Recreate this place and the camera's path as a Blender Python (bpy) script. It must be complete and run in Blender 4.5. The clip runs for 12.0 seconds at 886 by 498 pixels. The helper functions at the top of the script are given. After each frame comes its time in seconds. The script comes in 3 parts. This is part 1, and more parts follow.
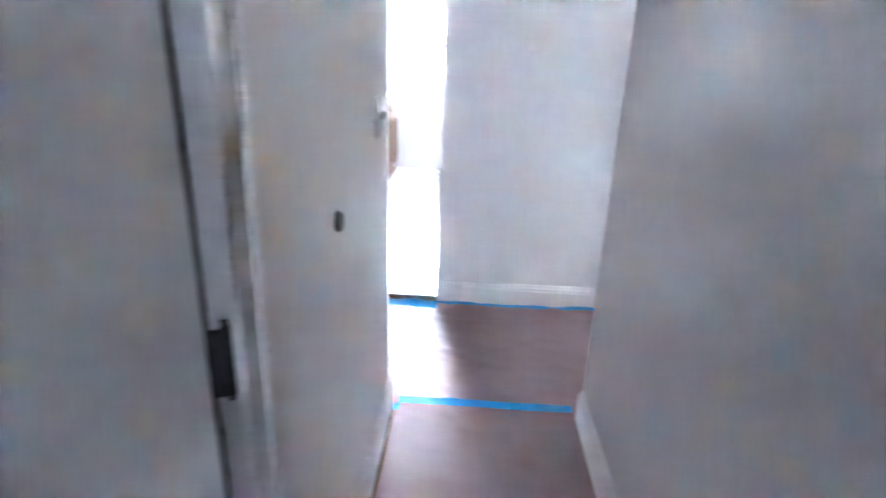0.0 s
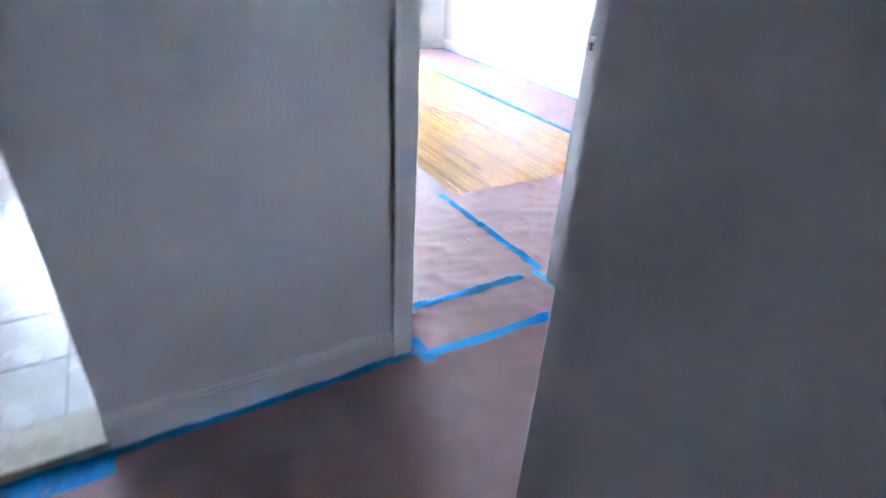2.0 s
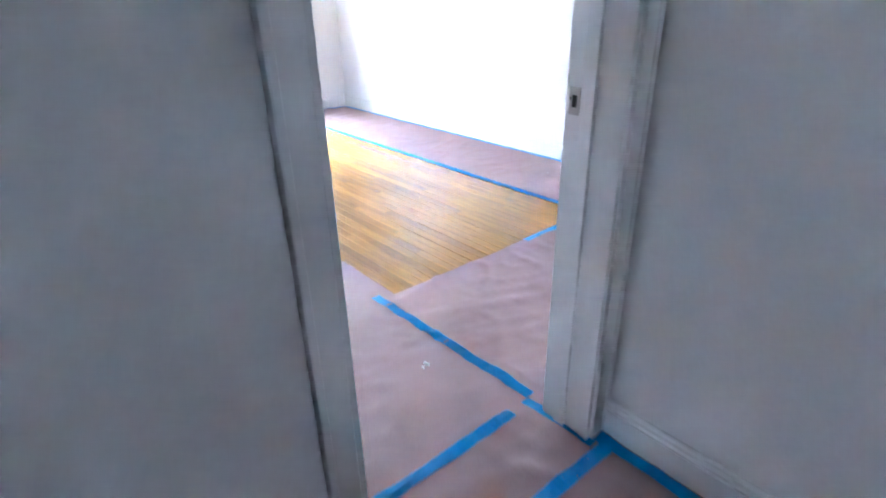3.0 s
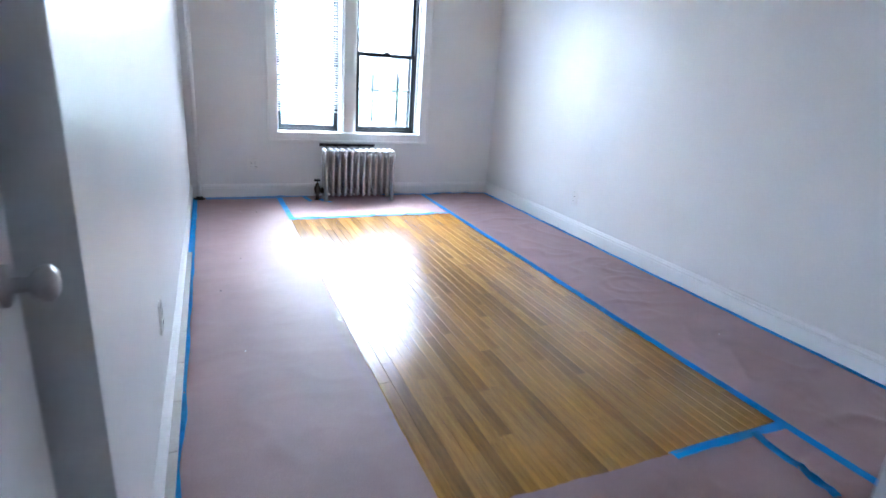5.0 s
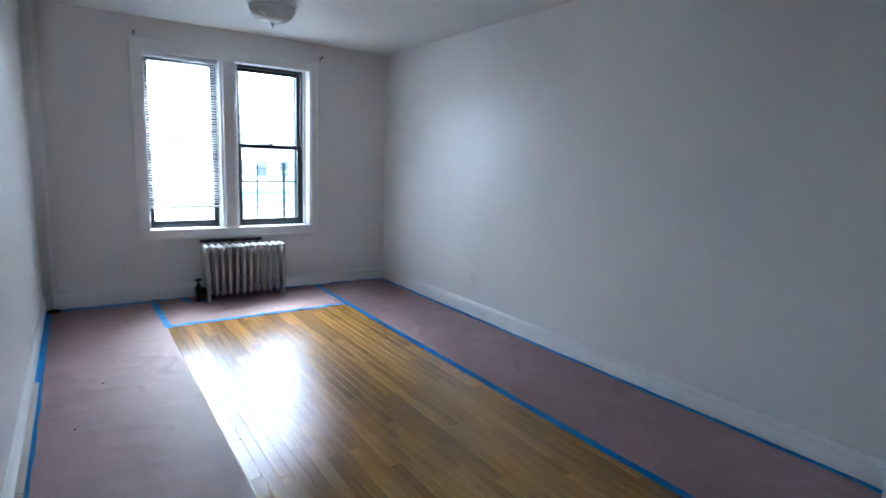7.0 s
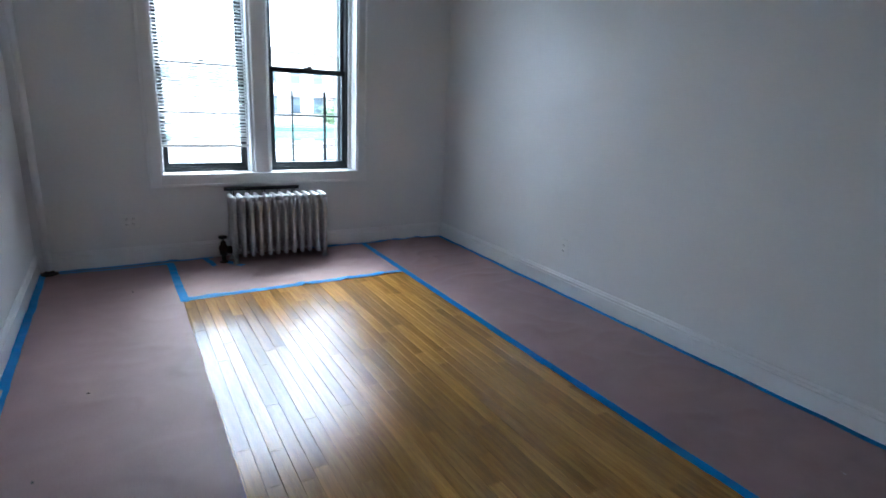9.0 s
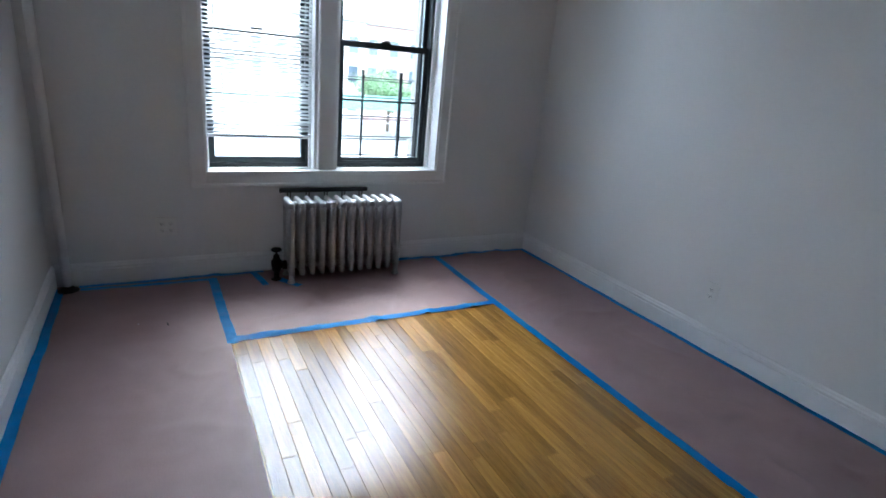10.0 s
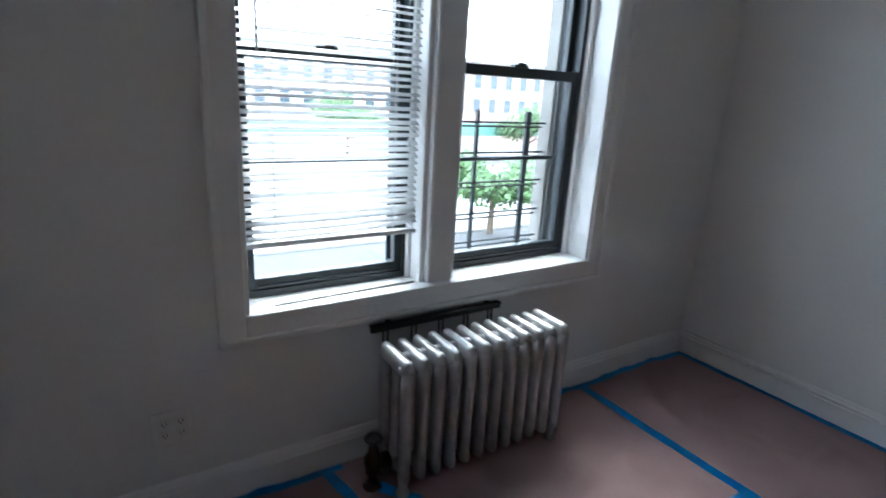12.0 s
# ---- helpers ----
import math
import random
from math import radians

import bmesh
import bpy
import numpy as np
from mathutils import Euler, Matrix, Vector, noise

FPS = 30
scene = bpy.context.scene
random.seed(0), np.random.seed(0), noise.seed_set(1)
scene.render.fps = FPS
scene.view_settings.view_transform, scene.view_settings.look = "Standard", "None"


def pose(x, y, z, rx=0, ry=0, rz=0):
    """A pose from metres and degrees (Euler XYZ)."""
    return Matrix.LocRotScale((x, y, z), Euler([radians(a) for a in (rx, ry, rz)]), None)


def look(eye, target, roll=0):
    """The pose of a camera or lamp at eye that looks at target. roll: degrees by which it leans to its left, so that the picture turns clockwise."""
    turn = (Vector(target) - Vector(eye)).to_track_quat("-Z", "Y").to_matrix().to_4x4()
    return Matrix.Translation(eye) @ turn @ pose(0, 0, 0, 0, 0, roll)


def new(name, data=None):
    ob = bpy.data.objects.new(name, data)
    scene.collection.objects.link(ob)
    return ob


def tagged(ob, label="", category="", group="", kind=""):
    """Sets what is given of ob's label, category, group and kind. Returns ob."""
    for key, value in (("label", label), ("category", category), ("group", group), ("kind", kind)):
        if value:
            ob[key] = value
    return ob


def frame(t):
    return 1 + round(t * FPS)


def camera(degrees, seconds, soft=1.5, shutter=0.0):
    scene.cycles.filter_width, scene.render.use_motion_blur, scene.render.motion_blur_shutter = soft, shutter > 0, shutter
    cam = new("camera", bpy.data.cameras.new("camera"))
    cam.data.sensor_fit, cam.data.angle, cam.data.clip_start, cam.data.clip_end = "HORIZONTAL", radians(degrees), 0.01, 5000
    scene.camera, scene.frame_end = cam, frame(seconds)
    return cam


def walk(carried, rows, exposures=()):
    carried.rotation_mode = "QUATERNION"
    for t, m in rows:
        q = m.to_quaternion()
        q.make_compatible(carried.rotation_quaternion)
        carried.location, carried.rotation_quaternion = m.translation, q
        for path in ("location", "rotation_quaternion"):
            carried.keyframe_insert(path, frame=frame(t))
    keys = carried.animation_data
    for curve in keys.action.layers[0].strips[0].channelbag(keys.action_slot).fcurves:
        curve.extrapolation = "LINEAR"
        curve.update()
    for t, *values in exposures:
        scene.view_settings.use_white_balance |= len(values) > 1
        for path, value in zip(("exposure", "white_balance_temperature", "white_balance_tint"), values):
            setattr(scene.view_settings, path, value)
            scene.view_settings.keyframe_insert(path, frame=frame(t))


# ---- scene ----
cam = camera(79.0, 12.0, soft=1.5, shutter=0.5)
PATH = [
    (0, (-0.902, -2.343, 1.357), (-0.987, -0.463, 0.681), 2.0),
    (0.5, (-0.936, -2.004, 1.275), (-0.645, -0.197, 0.469), 5.2),
    (1, (-0.860, -1.613, 1.216), (-0.540, 0.159, 0.344), 2.2),
    (1.5, (-0.831, -1.217, 1.329), (-0.323, 0.492, 0.422), 4.0),
    (2, (-0.787, -0.885, 1.378), (0.100, 0.599, 0.374), 3.4),
    (2.5, (-0.531, -0.499, 1.336), (0.457, 0.972, 0.409), 0.4),
    (3, (-0.434, -0.194, 1.312), (0.717, 1.197, 0.452), -1.3),
    (3.5, (-0.193, 0.006, 1.344), (0.931, 1.484, 0.600), -1.2),
    (3.7, (-0.086, 0.076, 1.349), (0.970, 1.597, 0.593), 0.6),
    (5.3, (0.329, 0.585, 1.300), (1.086, 2.343, 0.720), 4.0),
    (5.5, (0.405, 0.627, 1.321), (1.210, 2.372, 0.765), 3.1),
    (6, (0.348, 0.639, 1.372), (1.406, 2.242, 0.816), 3.2),
    (6.5, (0.286, 0.643, 1.402), (1.441, 2.240, 1.063), 2.1),
    (7, (0.286, 0.644, 1.380), (1.403, 2.272, 1.057), 2.2),
    (7.2, (0.298, 0.684, 1.370), (1.353, 2.339, 0.986), 2.3),
    (8.8, (0.506, 1.582, 1.365), (1.519, 3.198, 0.764), 3.7),
    (9, (0.564, 1.716, 1.304), (1.565, 3.361, 0.763), 3.0),
    (9.5, (0.601, 2.300, 1.341), (1.436, 4.029, 0.781), 4.7),
    (10, (0.566, 2.705, 1.362), (1.482, 4.365, 0.724), 5.4),
    (10.5, (0.517, 3.267, 1.331), (1.418, 4.958, 0.756), 4.1),
    (11, (0.462, 3.690, 1.315), (1.453, 5.344, 0.783), 4.3),
    (11.5, (0.467, 4.098, 1.276), (1.551, 5.703, 0.779), 2.2),
    (12, (0.471, 4.492, 1.367), (1.522, 6.097, 0.804), 3.3),
]
walk(cam, [(t, look(eye, target, roll)) for t, eye, target, roll in PATH],
     exposures=[(0.0, 7.65, 5550, 12), (0.6, 7.1, 5550, 12), (1.0, 6.9, 5450, 12), (1.5, 6.4, 5250, 11), (2.0, 5.95, 5200, 10), (2.5, 5.9, 5150, 9), (3.0, 5.55, 5200, 9), (3.7, 5.05, 5200, 8), (5.4, 3.75, 5200, 6), (6.6, 3.2, 5200, 4), (7.2, 2.87, 5250, 4), (9.0, 2.55, 5300, 3), (12.0, 1.87, 5600, 3)])

# ---- world and sun: a bright overcast day ----
world = bpy.data.worlds.new("world")
scene.world = world
world.use_nodes = True
wn, wl = world.node_tree.nodes, world.node_tree.links
sky = wn.new("ShaderNodeTexSky")
sky.sky_type = "NISHITA"
sky.sun_disc = False
sky.sun_elevation, sky.sun_rotation = radians(48), radians(20)
sky.air_density, sky.dust_density = 1.0, 4.0
veil = wn.new("ShaderNodeMix")
veil.data_type = "RGBA"
veil.inputs[0].default_value = 0.72
veil.inputs[7].default_value = (23.0, 24.6, 27.0, 1)
wl.new(sky.outputs[0], veil.inputs[6])
wl.new(veil.outputs[2], wn["Background"].inputs[0])
wn["Background"].inputs[1].default_value = 0.15
sun_data = bpy.data.lights.new("sun", "SUN")
sun_data.energy, sun_data.angle, sun_data.color = 1.5, radians(30), (1.0, 0.96, 0.9)
sun = new("sun", sun_data)
sun.matrix_world = look((6, 30, 30), (2, 5, 0))


# ---- materials ----
def shader(name, rough=0.5, metal=0.0):
    m = bpy.data.materials.new(name)
    m.use_nodes = True
    b = m.node_tree.nodes["Principled BSDF"]
    b.inputs["Roughness"].default_value, b.inputs["Metallic"].default_value = rough, metal
    return m, m.node_tree.nodes, m.node_tree.links, b


def surface(name, dark, light, rough=0.5, metal=0.0, scale=6.0, fine=90.0, bump=0.1, stretch=(1, 1, 1), spread=0.12, pieces=False):
    """Two scales of variation in colour and gloss, and a fine relief."""
    m, n, l, b = shader(name, rough, metal)
    tc, mp = n.new("ShaderNodeTexCoord"), n.new("ShaderNodeMapping")
    mp.inputs["Scale"].default_value = stretch
    l.new(tc.outputs["Object"], mp.inputs["Vector"])
    big, small = n.new("ShaderNodeTexNoise"), n.new("ShaderNodeTexNoise")
    big.inputs["Scale"].default_value, small.inputs["Scale"].default_value = scale, fine
    big.inputs["Detail"].default_value, small.inputs["Detail"].default_value = 5, 4
    l.new(mp.outputs[0], big.inputs["Vector"])
    l.new(mp.outputs[0], small.inputs["Vector"])
    mix = n.new("ShaderNodeMath")
    mix.operation = "MULTIPLY_ADD"
    mix.inputs[1].default_value = 0.35
    l.new(small.outputs[0], mix.inputs[0])
    part_big = n.new("ShaderNodeMath")
    part_big.operation = "MULTIPLY"
    part_big.inputs[1].default_value = 0.65
    l.new(big.outputs[0], part_big.inputs[0])
    l.new(part_big.outputs[0], mix.inputs[2])
    ramp = n.new("ShaderNodeValToRGB")
    ramp.color_ramp.elements[0].position, ramp.color_ramp.elements[1].position = 0.3, 0.7
    ramp.color_ramp.elements[0].color, ramp.color_ramp.elements[1].color = (*dark, 1), (*light, 1)
    l.new(mix.outputs[0], ramp.inputs[0])
    colour = ramp.outputs[0]
    if pieces:
        info, tint = n.new("ShaderNodeObjectInfo"), n.new("ShaderNodeHueSaturation")
        span = n.new("ShaderNodeMapRange")
        span.inputs[3].default_value, span.inputs[4].default_value = 0.68, 1.3
        l.new(info.outputs["Random"], span.inputs[0])
        l.new(span.outputs[0], tint.inputs["Value"])
        l.new(colour, tint.inputs["Color"])
        colour = tint.outputs[0]
    l.new(colour, b.inputs["Base Color"])
    gloss = n.new("ShaderNodeMapRange")
    gloss.inputs[3].default_value, gloss.inputs[4].default_value = max(rough - spread, 0.02), min(rough + spread, 1)
    l.new(big.outputs[0], gloss.inputs[0])
    l.new(gloss.outputs[0], b.inputs["Roughness"])
    rel = n.new("ShaderNodeBump")
    rel.inputs["Strength"].default_value, rel.inputs["Distance"].default_value = bump, 0.004
    l.new(mix.outputs[0], rel.inputs["Height"])
    l.new(rel.outputs[0], b.inputs["Normal"])
    return m


WALL = surface("wall_paint", (0.77, 0.77, 0.77), (0.84, 0.84, 0.835), 0.36, scale=1.6, fine=70, bump=0.06, spread=0.08)
CEIL = surface("ceiling_paint", (0.74, 0.74, 0.74), (0.8, 0.8, 0.8), 0.7, scale=1.2, fine=60, bump=0.1)
TRIM = surface("trim_paint", (0.83, 0.83, 0.83), (0.88, 0.88, 0.88), 0.3, scale=5, fine=40, bump=0.03, spread=0.03)
PAPER = surface("rosin_paper", (0.275, 0.178, 0.182), (0.39, 0.262, 0.265), 0.56, scale=3, fine=220, bump=0.25)
TAPE = surface("blue_tape", (0.004, 0.26, 0.68), (0.025, 0.42, 0.9), 0.5, scale=14, fine=160, bump=0.5)
PLANK = surface("oak_strip", (0.2, 0.092, 0.016), (0.5, 0.262, 0.05), 0.21, scale=4, fine=34, bump=0.55, stretch=(11, 0.8, 1), spread=0.06, pieces=True)
SUB = surface("floor_under", (0.16, 0.09, 0.04), (0.26, 0.15, 0.06), 0.6)
IRON = surface("silver_paint", (0.3, 0.3, 0.31), (0.52, 0.52, 0.53), 0.36, metal=0.35, scale=18, fine=120, bump=0.35)
BLACK = surface("black_iron", (0.012, 0.012, 0.014), (0.04, 0.04, 0.045), 0.5, metal=0.3, scale=20, fine=140, bump=0.3)
RUST = surface("old_brass", (0.02, 0.015, 0.01), (0.06, 0.04, 0.025), 0.5, metal=0.7, scale=30, fine=150, bump=0.4)
SASH = surface("black_aluminium", (0.016, 0.022, 0.028), (0.03, 0.04, 0.048), 0.4, scale=12, fine=90, bump=0.1)
STEEL = surface("satin_nickel", (0.45, 0.44, 0.42), (0.62, 0.61, 0.59), 0.3, metal=1.0, scale=20, fine=200, bump=0.05)
PLATE = surface("white_plastic", (0.84, 0.84, 0.82), (0.88, 0.88, 0.86), 0.25, scale=20, fine=200, bump=0.02)
# near-black for slots; around the passage door it stands in for shade
DARK = surface("dark_opening", (0.01, 0.01, 0.01), (0.03, 0.03, 0.03), 0.8)
VINYL = surface("blind_vinyl", (0.74, 0.75, 0.76), (0.82, 0.83, 0.83), 0.35, scale=8, fine=90, bump=0.05)
OAK = surface("cabinet_oak", (0.1, 0.055, 0.024), (0.2, 0.118, 0.056), 0.38, scale=5, fine=34, bump=0.15, stretch=(8, 8, 0.7))
TOEWOOD = surface("toe_board", (0.12, 0.05, 0.025), (0.2, 0.1, 0.05), 0.5, stretch=(1, 1, 8))
COUNTER = surface("grey_laminate", (0.38, 0.38, 0.38), (0.55, 0.55, 0.54), 0.25, scale=40, fine=200, bump=0.03)
TILE = surface("floor_tile", (0.52, 0.52, 0.5), (0.66, 0.66, 0.63), 0.25, scale=5, fine=80, bump=0.08, pieces=False)
GROUT = surface("grout", (0.2, 0.19, 0.18), (0.32, 0.3, 0.28), 0.9)
MARBLE = surface("cream_saddle", (0.5, 0.46, 0.36), (0.66, 0.62, 0.5), 0.3, scale=9, fine=60, bump=0.05)
BRICK = surface("red_brick", (0.32, 0.2, 0.17), (0.44, 0.3, 0.26), 0.85, scale=1.2, fine=14, bump=0.4)
PALE = surface("pale_brick", (0.38, 0.33, 0.28), (0.5, 0.45, 0.4), 0.85, scale=1.2, fine=14, bump=0.4)
STONE = surface("window_reveal", (0.16, 0.15, 0.14), (0.28, 0.27, 0.25), 0.8, scale=6, fine=40, bump=0.4)
ASPHALT = surface("asphalt", (0.04, 0.04, 0.042), (0.075, 0.075, 0.075), 0.85, scale=0.5, fine=12, bump=0.3)
CONCRETE = surface("concrete", (0.17, 0.165, 0.155), (0.26, 0.25, 0.235), 0.85, scale=0.7, fine=10, bump=0.3)
GREEN = surface("green_hoarding", (0.09, 0.2, 0.16), (0.14, 0.28, 0.22), 0.6, scale=1.5, fine=12)
PIPE_M = surface("scaffold_pipe", (0.4, 0.4, 0.4), (0.55, 0.55, 0.55), 0.5, metal=0.5)
RUBBER = surface("grey_rubber", (0.2, 0.19, 0.18), (0.3, 0.29, 0.28), 0.6, scale=30, fine=150)
BARK = surface("bark", (0.06, 0.045, 0.03), (0.14, 0.1, 0.07), 0.9, scale=5, fine=40, bump=0.6)
LEAF = surface("leaf", (0.04, 0.085, 0.025), (0.09, 0.16, 0.05), 0.6, scale=2, fine=9)
WINDOW_FAR = surface("far_glass", (0.03, 0.04, 0.05), (0.08, 0.1, 0.12), 0.12)
GLASS, _n, _l, _b = shader("pane_glass", 0.01)
_b.inputs["Transmission Weight"].default_value, _b.inputs["IOR"].default_value = 1.0, 1.45
_b.inputs["Base Color"].default_value = (0.97, 0.99, 0.98, 1)
MILK = surface("frosted_glass", (0.7, 0.7, 0.68), (0.82, 0.82, 0.8), 0.25, scale=10, fine=60, bump=0.05)
MILK.node_tree.nodes["Principled BSDF"].inputs["Transmission Weight"].default_value = 0.35


# ---- mesh helpers ----
def box(bm, x0, x1, y0, y1, z0, z1, bevel=0.0, segments=2):
    made = bmesh.ops.create_cube(bm, size=1)["verts"]
    for v in made:
        v.co = Vector((x0 + (v.co.x + 0.5) * (x1 - x0), y0 + (v.co.y + 0.5) * (y1 - y0), z0 + (v.co.z + 0.5) * (z1 - z0)))
    if bevel:
        edges = list({e for v in made for e in v.link_edges})
        bmesh.ops.bevel(bm, geom=edges, offset=bevel, segments=segments, affect="EDGES", profile=0.5)
    return bm


def boxed(*a, **k):
    return box(bmesh.new(), *a, **k)


def rod(bm, a, b, r, sides=12, r2=None):
    a, b = Vector(a), Vector(b)
    d = b - a
    m = Matrix.Translation((a + b) / 2) @ d.to_track_quat("Z", "Y").to_matrix().to_4x4()
    bmesh.ops.create_cone(bm, cap_ends=True, segments=sides, radius1=r, radius2=r if r2 is None else r2, depth=d.length, matrix=m)
    return bm


def spun(profile, centre=(0, 0, 0), turn=None, sides=24):
    """A turned body from (radius, height) pairs."""
    bm = bmesh.new()
    rings = [[bm.verts.new((r * math.cos(2 * math.pi * i / sides), r * math.sin(2 * math.pi * i / sides), h)) for i in range(sides)] for r, h in profile]
    for a, b in zip(rings, rings[1:]):
        for i in range(sides):
            bm.faces.new((a[i], a[(i + 1) % sides], b[(i + 1) % sides], b[i]))
    bm.faces.new(rings[0][::-1])
    bm.faces.new(rings[-1])
    bmesh.ops.transform(bm, matrix=Matrix.Translation(centre) @ (turn or Matrix()), verts=bm.verts)
    return bm


def part(name, bm, material, parent=None, label="", smooth=False):
    me = bpy.data.meshes.new(name)
    bmesh.ops.recalc_face_normals(bm, faces=bm.faces)
    bm.to_mesh(me)
    bm.free()
    me.materials.append(material)
    if smooth:
        me.polygons.foreach_set("use_smooth", [True] * len(me.polygons))
    ob = new(name, me)
    if parent:
        ob.parent = parent
    if label:
        ob["label"] = label
    return ob


def thing(name, label, category, place=(0, 0, 0), group=""):
    ob = new(name)
    ob.location = place
    return tagged(ob, label, category, group)


def setting(name, bm, material, label, category):
    return tagged(part(name, bm, material), label, category, kind="structure")


def wall_along_x(name, x0, x1, y0, y1, z1, holes, label):
    """A wall with openings (x0, x1, z0, z1) that go through it."""
    bm, at = bmesh.new(), x0
    for a, b, lo, hi in sorted(holes):
        box(bm, at, a, y0, y1, 0, z1)
        if lo > 0:
            box(bm, a, b, y0, y1, 0, lo)
        if hi < z1:
            box(bm, a, b, y0, y1, hi, z1)
        at = b
    box(bm, at, x1, y0, y1, 0, z1)
    return setting(name, bm, WALL, label, "wall")


def wall_along_y(name, y0, y1, x0, x1, z1, holes, label):
    bm, at = bmesh.new(), y0
    for a, b, lo, hi in sorted(holes):
        box(bm, x0, x1, at, a, 0, z1)
        if lo > 0:
            box(bm, x0, x1, a, b, 0, lo)
        if hi < z1:
            box(bm, x0, x1, a, b, hi, z1)
        at = b
    box(bm, x0, x1, at, y1, 0, z1)
    return setting(name, bm, WALL, label, "wall")


# ---- structure ----
H = 2.5
W, N = 3.2, 6.12          # the room: east wall, window wall
S0, S1 = 0.52, 0.69      # the wall between hall and room
DX0, DX1 = -0.08, 0.745   # the room's doorway
DH = 2.05
HX = 0.815                # the hall's east wall
PW, PE, PN = -1.185, -0.415, -0.515   # the passage: its two walls and its mouth
HINGE = 0.99
SWY, SWZ, BMY, BMZ = -0.71, 1.18, -1.235, 1.01   # switch and bumper on the passage wall
DR = -1.765               # hinge side of the passage door
WX0, WX1, WZ0, WZ1 = 0.81, 2.325, 0.65, 2.24

floor = setting("floor", boxed(-2.6, 3.4, -6.2, 6.4, -0.2, -0.002), SUB, "old wooden floor mostly hidden under pink paper", "floor")
setting("ceiling", boxed(-2.6, 3.4, -6.2, 6.36, H, H + 0.15), CEIL, "plain white painted plaster ceiling", "ceiling")
wall_along_x("wall_north", -0.12, 3.35, N, N + 0.3, H, [(WX0, WX1, WZ0, WZ1)], "white painted wall with a double window")
wall_along_y("wall_east", S1, N, W, W + 0.15, H, [], "long glossy white painted wall")
setting("wall_west", box(boxed(-0.12, 0.0, 1.5, N, 0, H), -0.24, -0.115, S1, 1.5, 0, H), WALL, "glossy white painted wall beside the open door", "wall")
wall_along_x("wall_south", -2.55, 3.35, S0, S1, H, [(-2.0, -1.06, 0, 2.15), (DX0, DX1, 0, DH), (2.42, 3.1, 0, DH)], "white wall with doorways between hall and room")
wall_along_y("wall_hall_east", -1.2, S0, HX, HX + 0.12, H, [(-1.06, -0.36, 0, DH)], "white hall wall with a closed door")
wall_along_x("wall_hall_nook", PE + 0.12, HX, -1.32, -1.2, H, [], "plain white hall wall")
wall_along_y("wall_passage_east", -3.2, PN, PE, PE + 0.12, H, [], "plain white passage wall")
wall_along_y("wall_passage_west", -3.2, PN, PW - 0.12, PW, H, [(DR - 0.765, DR, 0, DH)], "white passage wall with switch plate and door")
wall_along_y("wall_hall_west", -3.2, 4.3, -2.55, -2.42, H, [], "white wall behind the kitchen cabinets")
wall_along_x("wall_kitchen_north", -2.55, -0.12, 4.3, 4.5, H, [(-1.85, -1.13, 1.08, 1.86)], "white kitchen wall with a bright window")
# unseen room added behind the passage; its small opening sets the passage light
wall_along_x("wall_back_north", -2.55, 1.7, -3.3, -3.2, H, [(PW, PE, 0, 2.2)], "white wall of an added, unseen room behind the passage")
wall_along_x("wall_back_south", -2.55, 1.7, -6.1, -5.95, H, [(-0.71, -0.53, 1.33, 1.51)], "wall of the added back room, with a light opening")
wall_along_y("wall_back_west", -5.95, -3.3, -2.55, -2.42, H, [], "plain wall of the added, unseen back room")
wall_along_y("wall_back_east", -5.95, -3.3, 1.6, 1.7, H, [], "plain wall of the added, unseen back room")
wall_along_x("wall_closet_back", 2.1, 3.35, -0.2, -0.1, H, [], "plain closet wall")
wall_along_y("wall_closet_west", -0.1, S0, 2.1, 2.2, H, [], "plain closet wall")
wall_along_y("wall_closet_east", -0.1, S0, 3.25, 3.35, H, [], "plain closet wall")


def skirting(a, b, inward, name="baseboard"):
    """A moulded board along a wall from a to b: a flat face, a small step and a rounded cap."""
    a, b, w = Vector((*a, 0)), Vector((*b, 0)), Vector((*inward, 0))
    bm = bmesh.new()
    outline = [(0.0, 0.0), (0.016, 0.0), (0.016, 0.098), (0.011, 0.101), (0.011, 0.106), (0.017, 0.11), (0.017, 0.117), (0.01, 0.124), (0.009, 0.131), (0.004, 0.137), (0.0, 0.138)]
    rows = [[bm.verts.new(p + w * d + Vector((0, 0, h))) for d, h in outline] for p in (a, b)]
    k = len(outline)
    for i in range(k):
        bm.faces.new((rows[0][i], rows[0][(i + 1) % k], rows[1][(i + 1) % k], rows[1][i]))
    bm.faces.new(rows[0])
    bm.faces.new(rows[1][::-1])
    return setting(name, bm, TRIM, "white painted moulded baseboard along the wall", "baseboard")


skirting((0, 1.5), (0, N), (1, 0))
skirting((W, S1), (W, N), (-1, 0))
skirting((0.016, N), (W - 0.016, N), (0, -1))
skirting((DX1 + 0.09, S1), (2.34, S1), (0, 1))
skirting((-1.06, S0), (DX0 - 0.07, S0), (0, -1))
skirting((HX, -0.28), (HX, S0 - 0.02), (-1, 0))
skirting((PE, -3.2), (PE, PN), (-1, 0))
skirting((PW, DR + 0.067), (PW, PN), (1, 0))
skirting((PE, PN), (PE + 0.12, PN), (0, 1))
skirting((PW - 0.12, PN), (PW, PN), (0, 1))


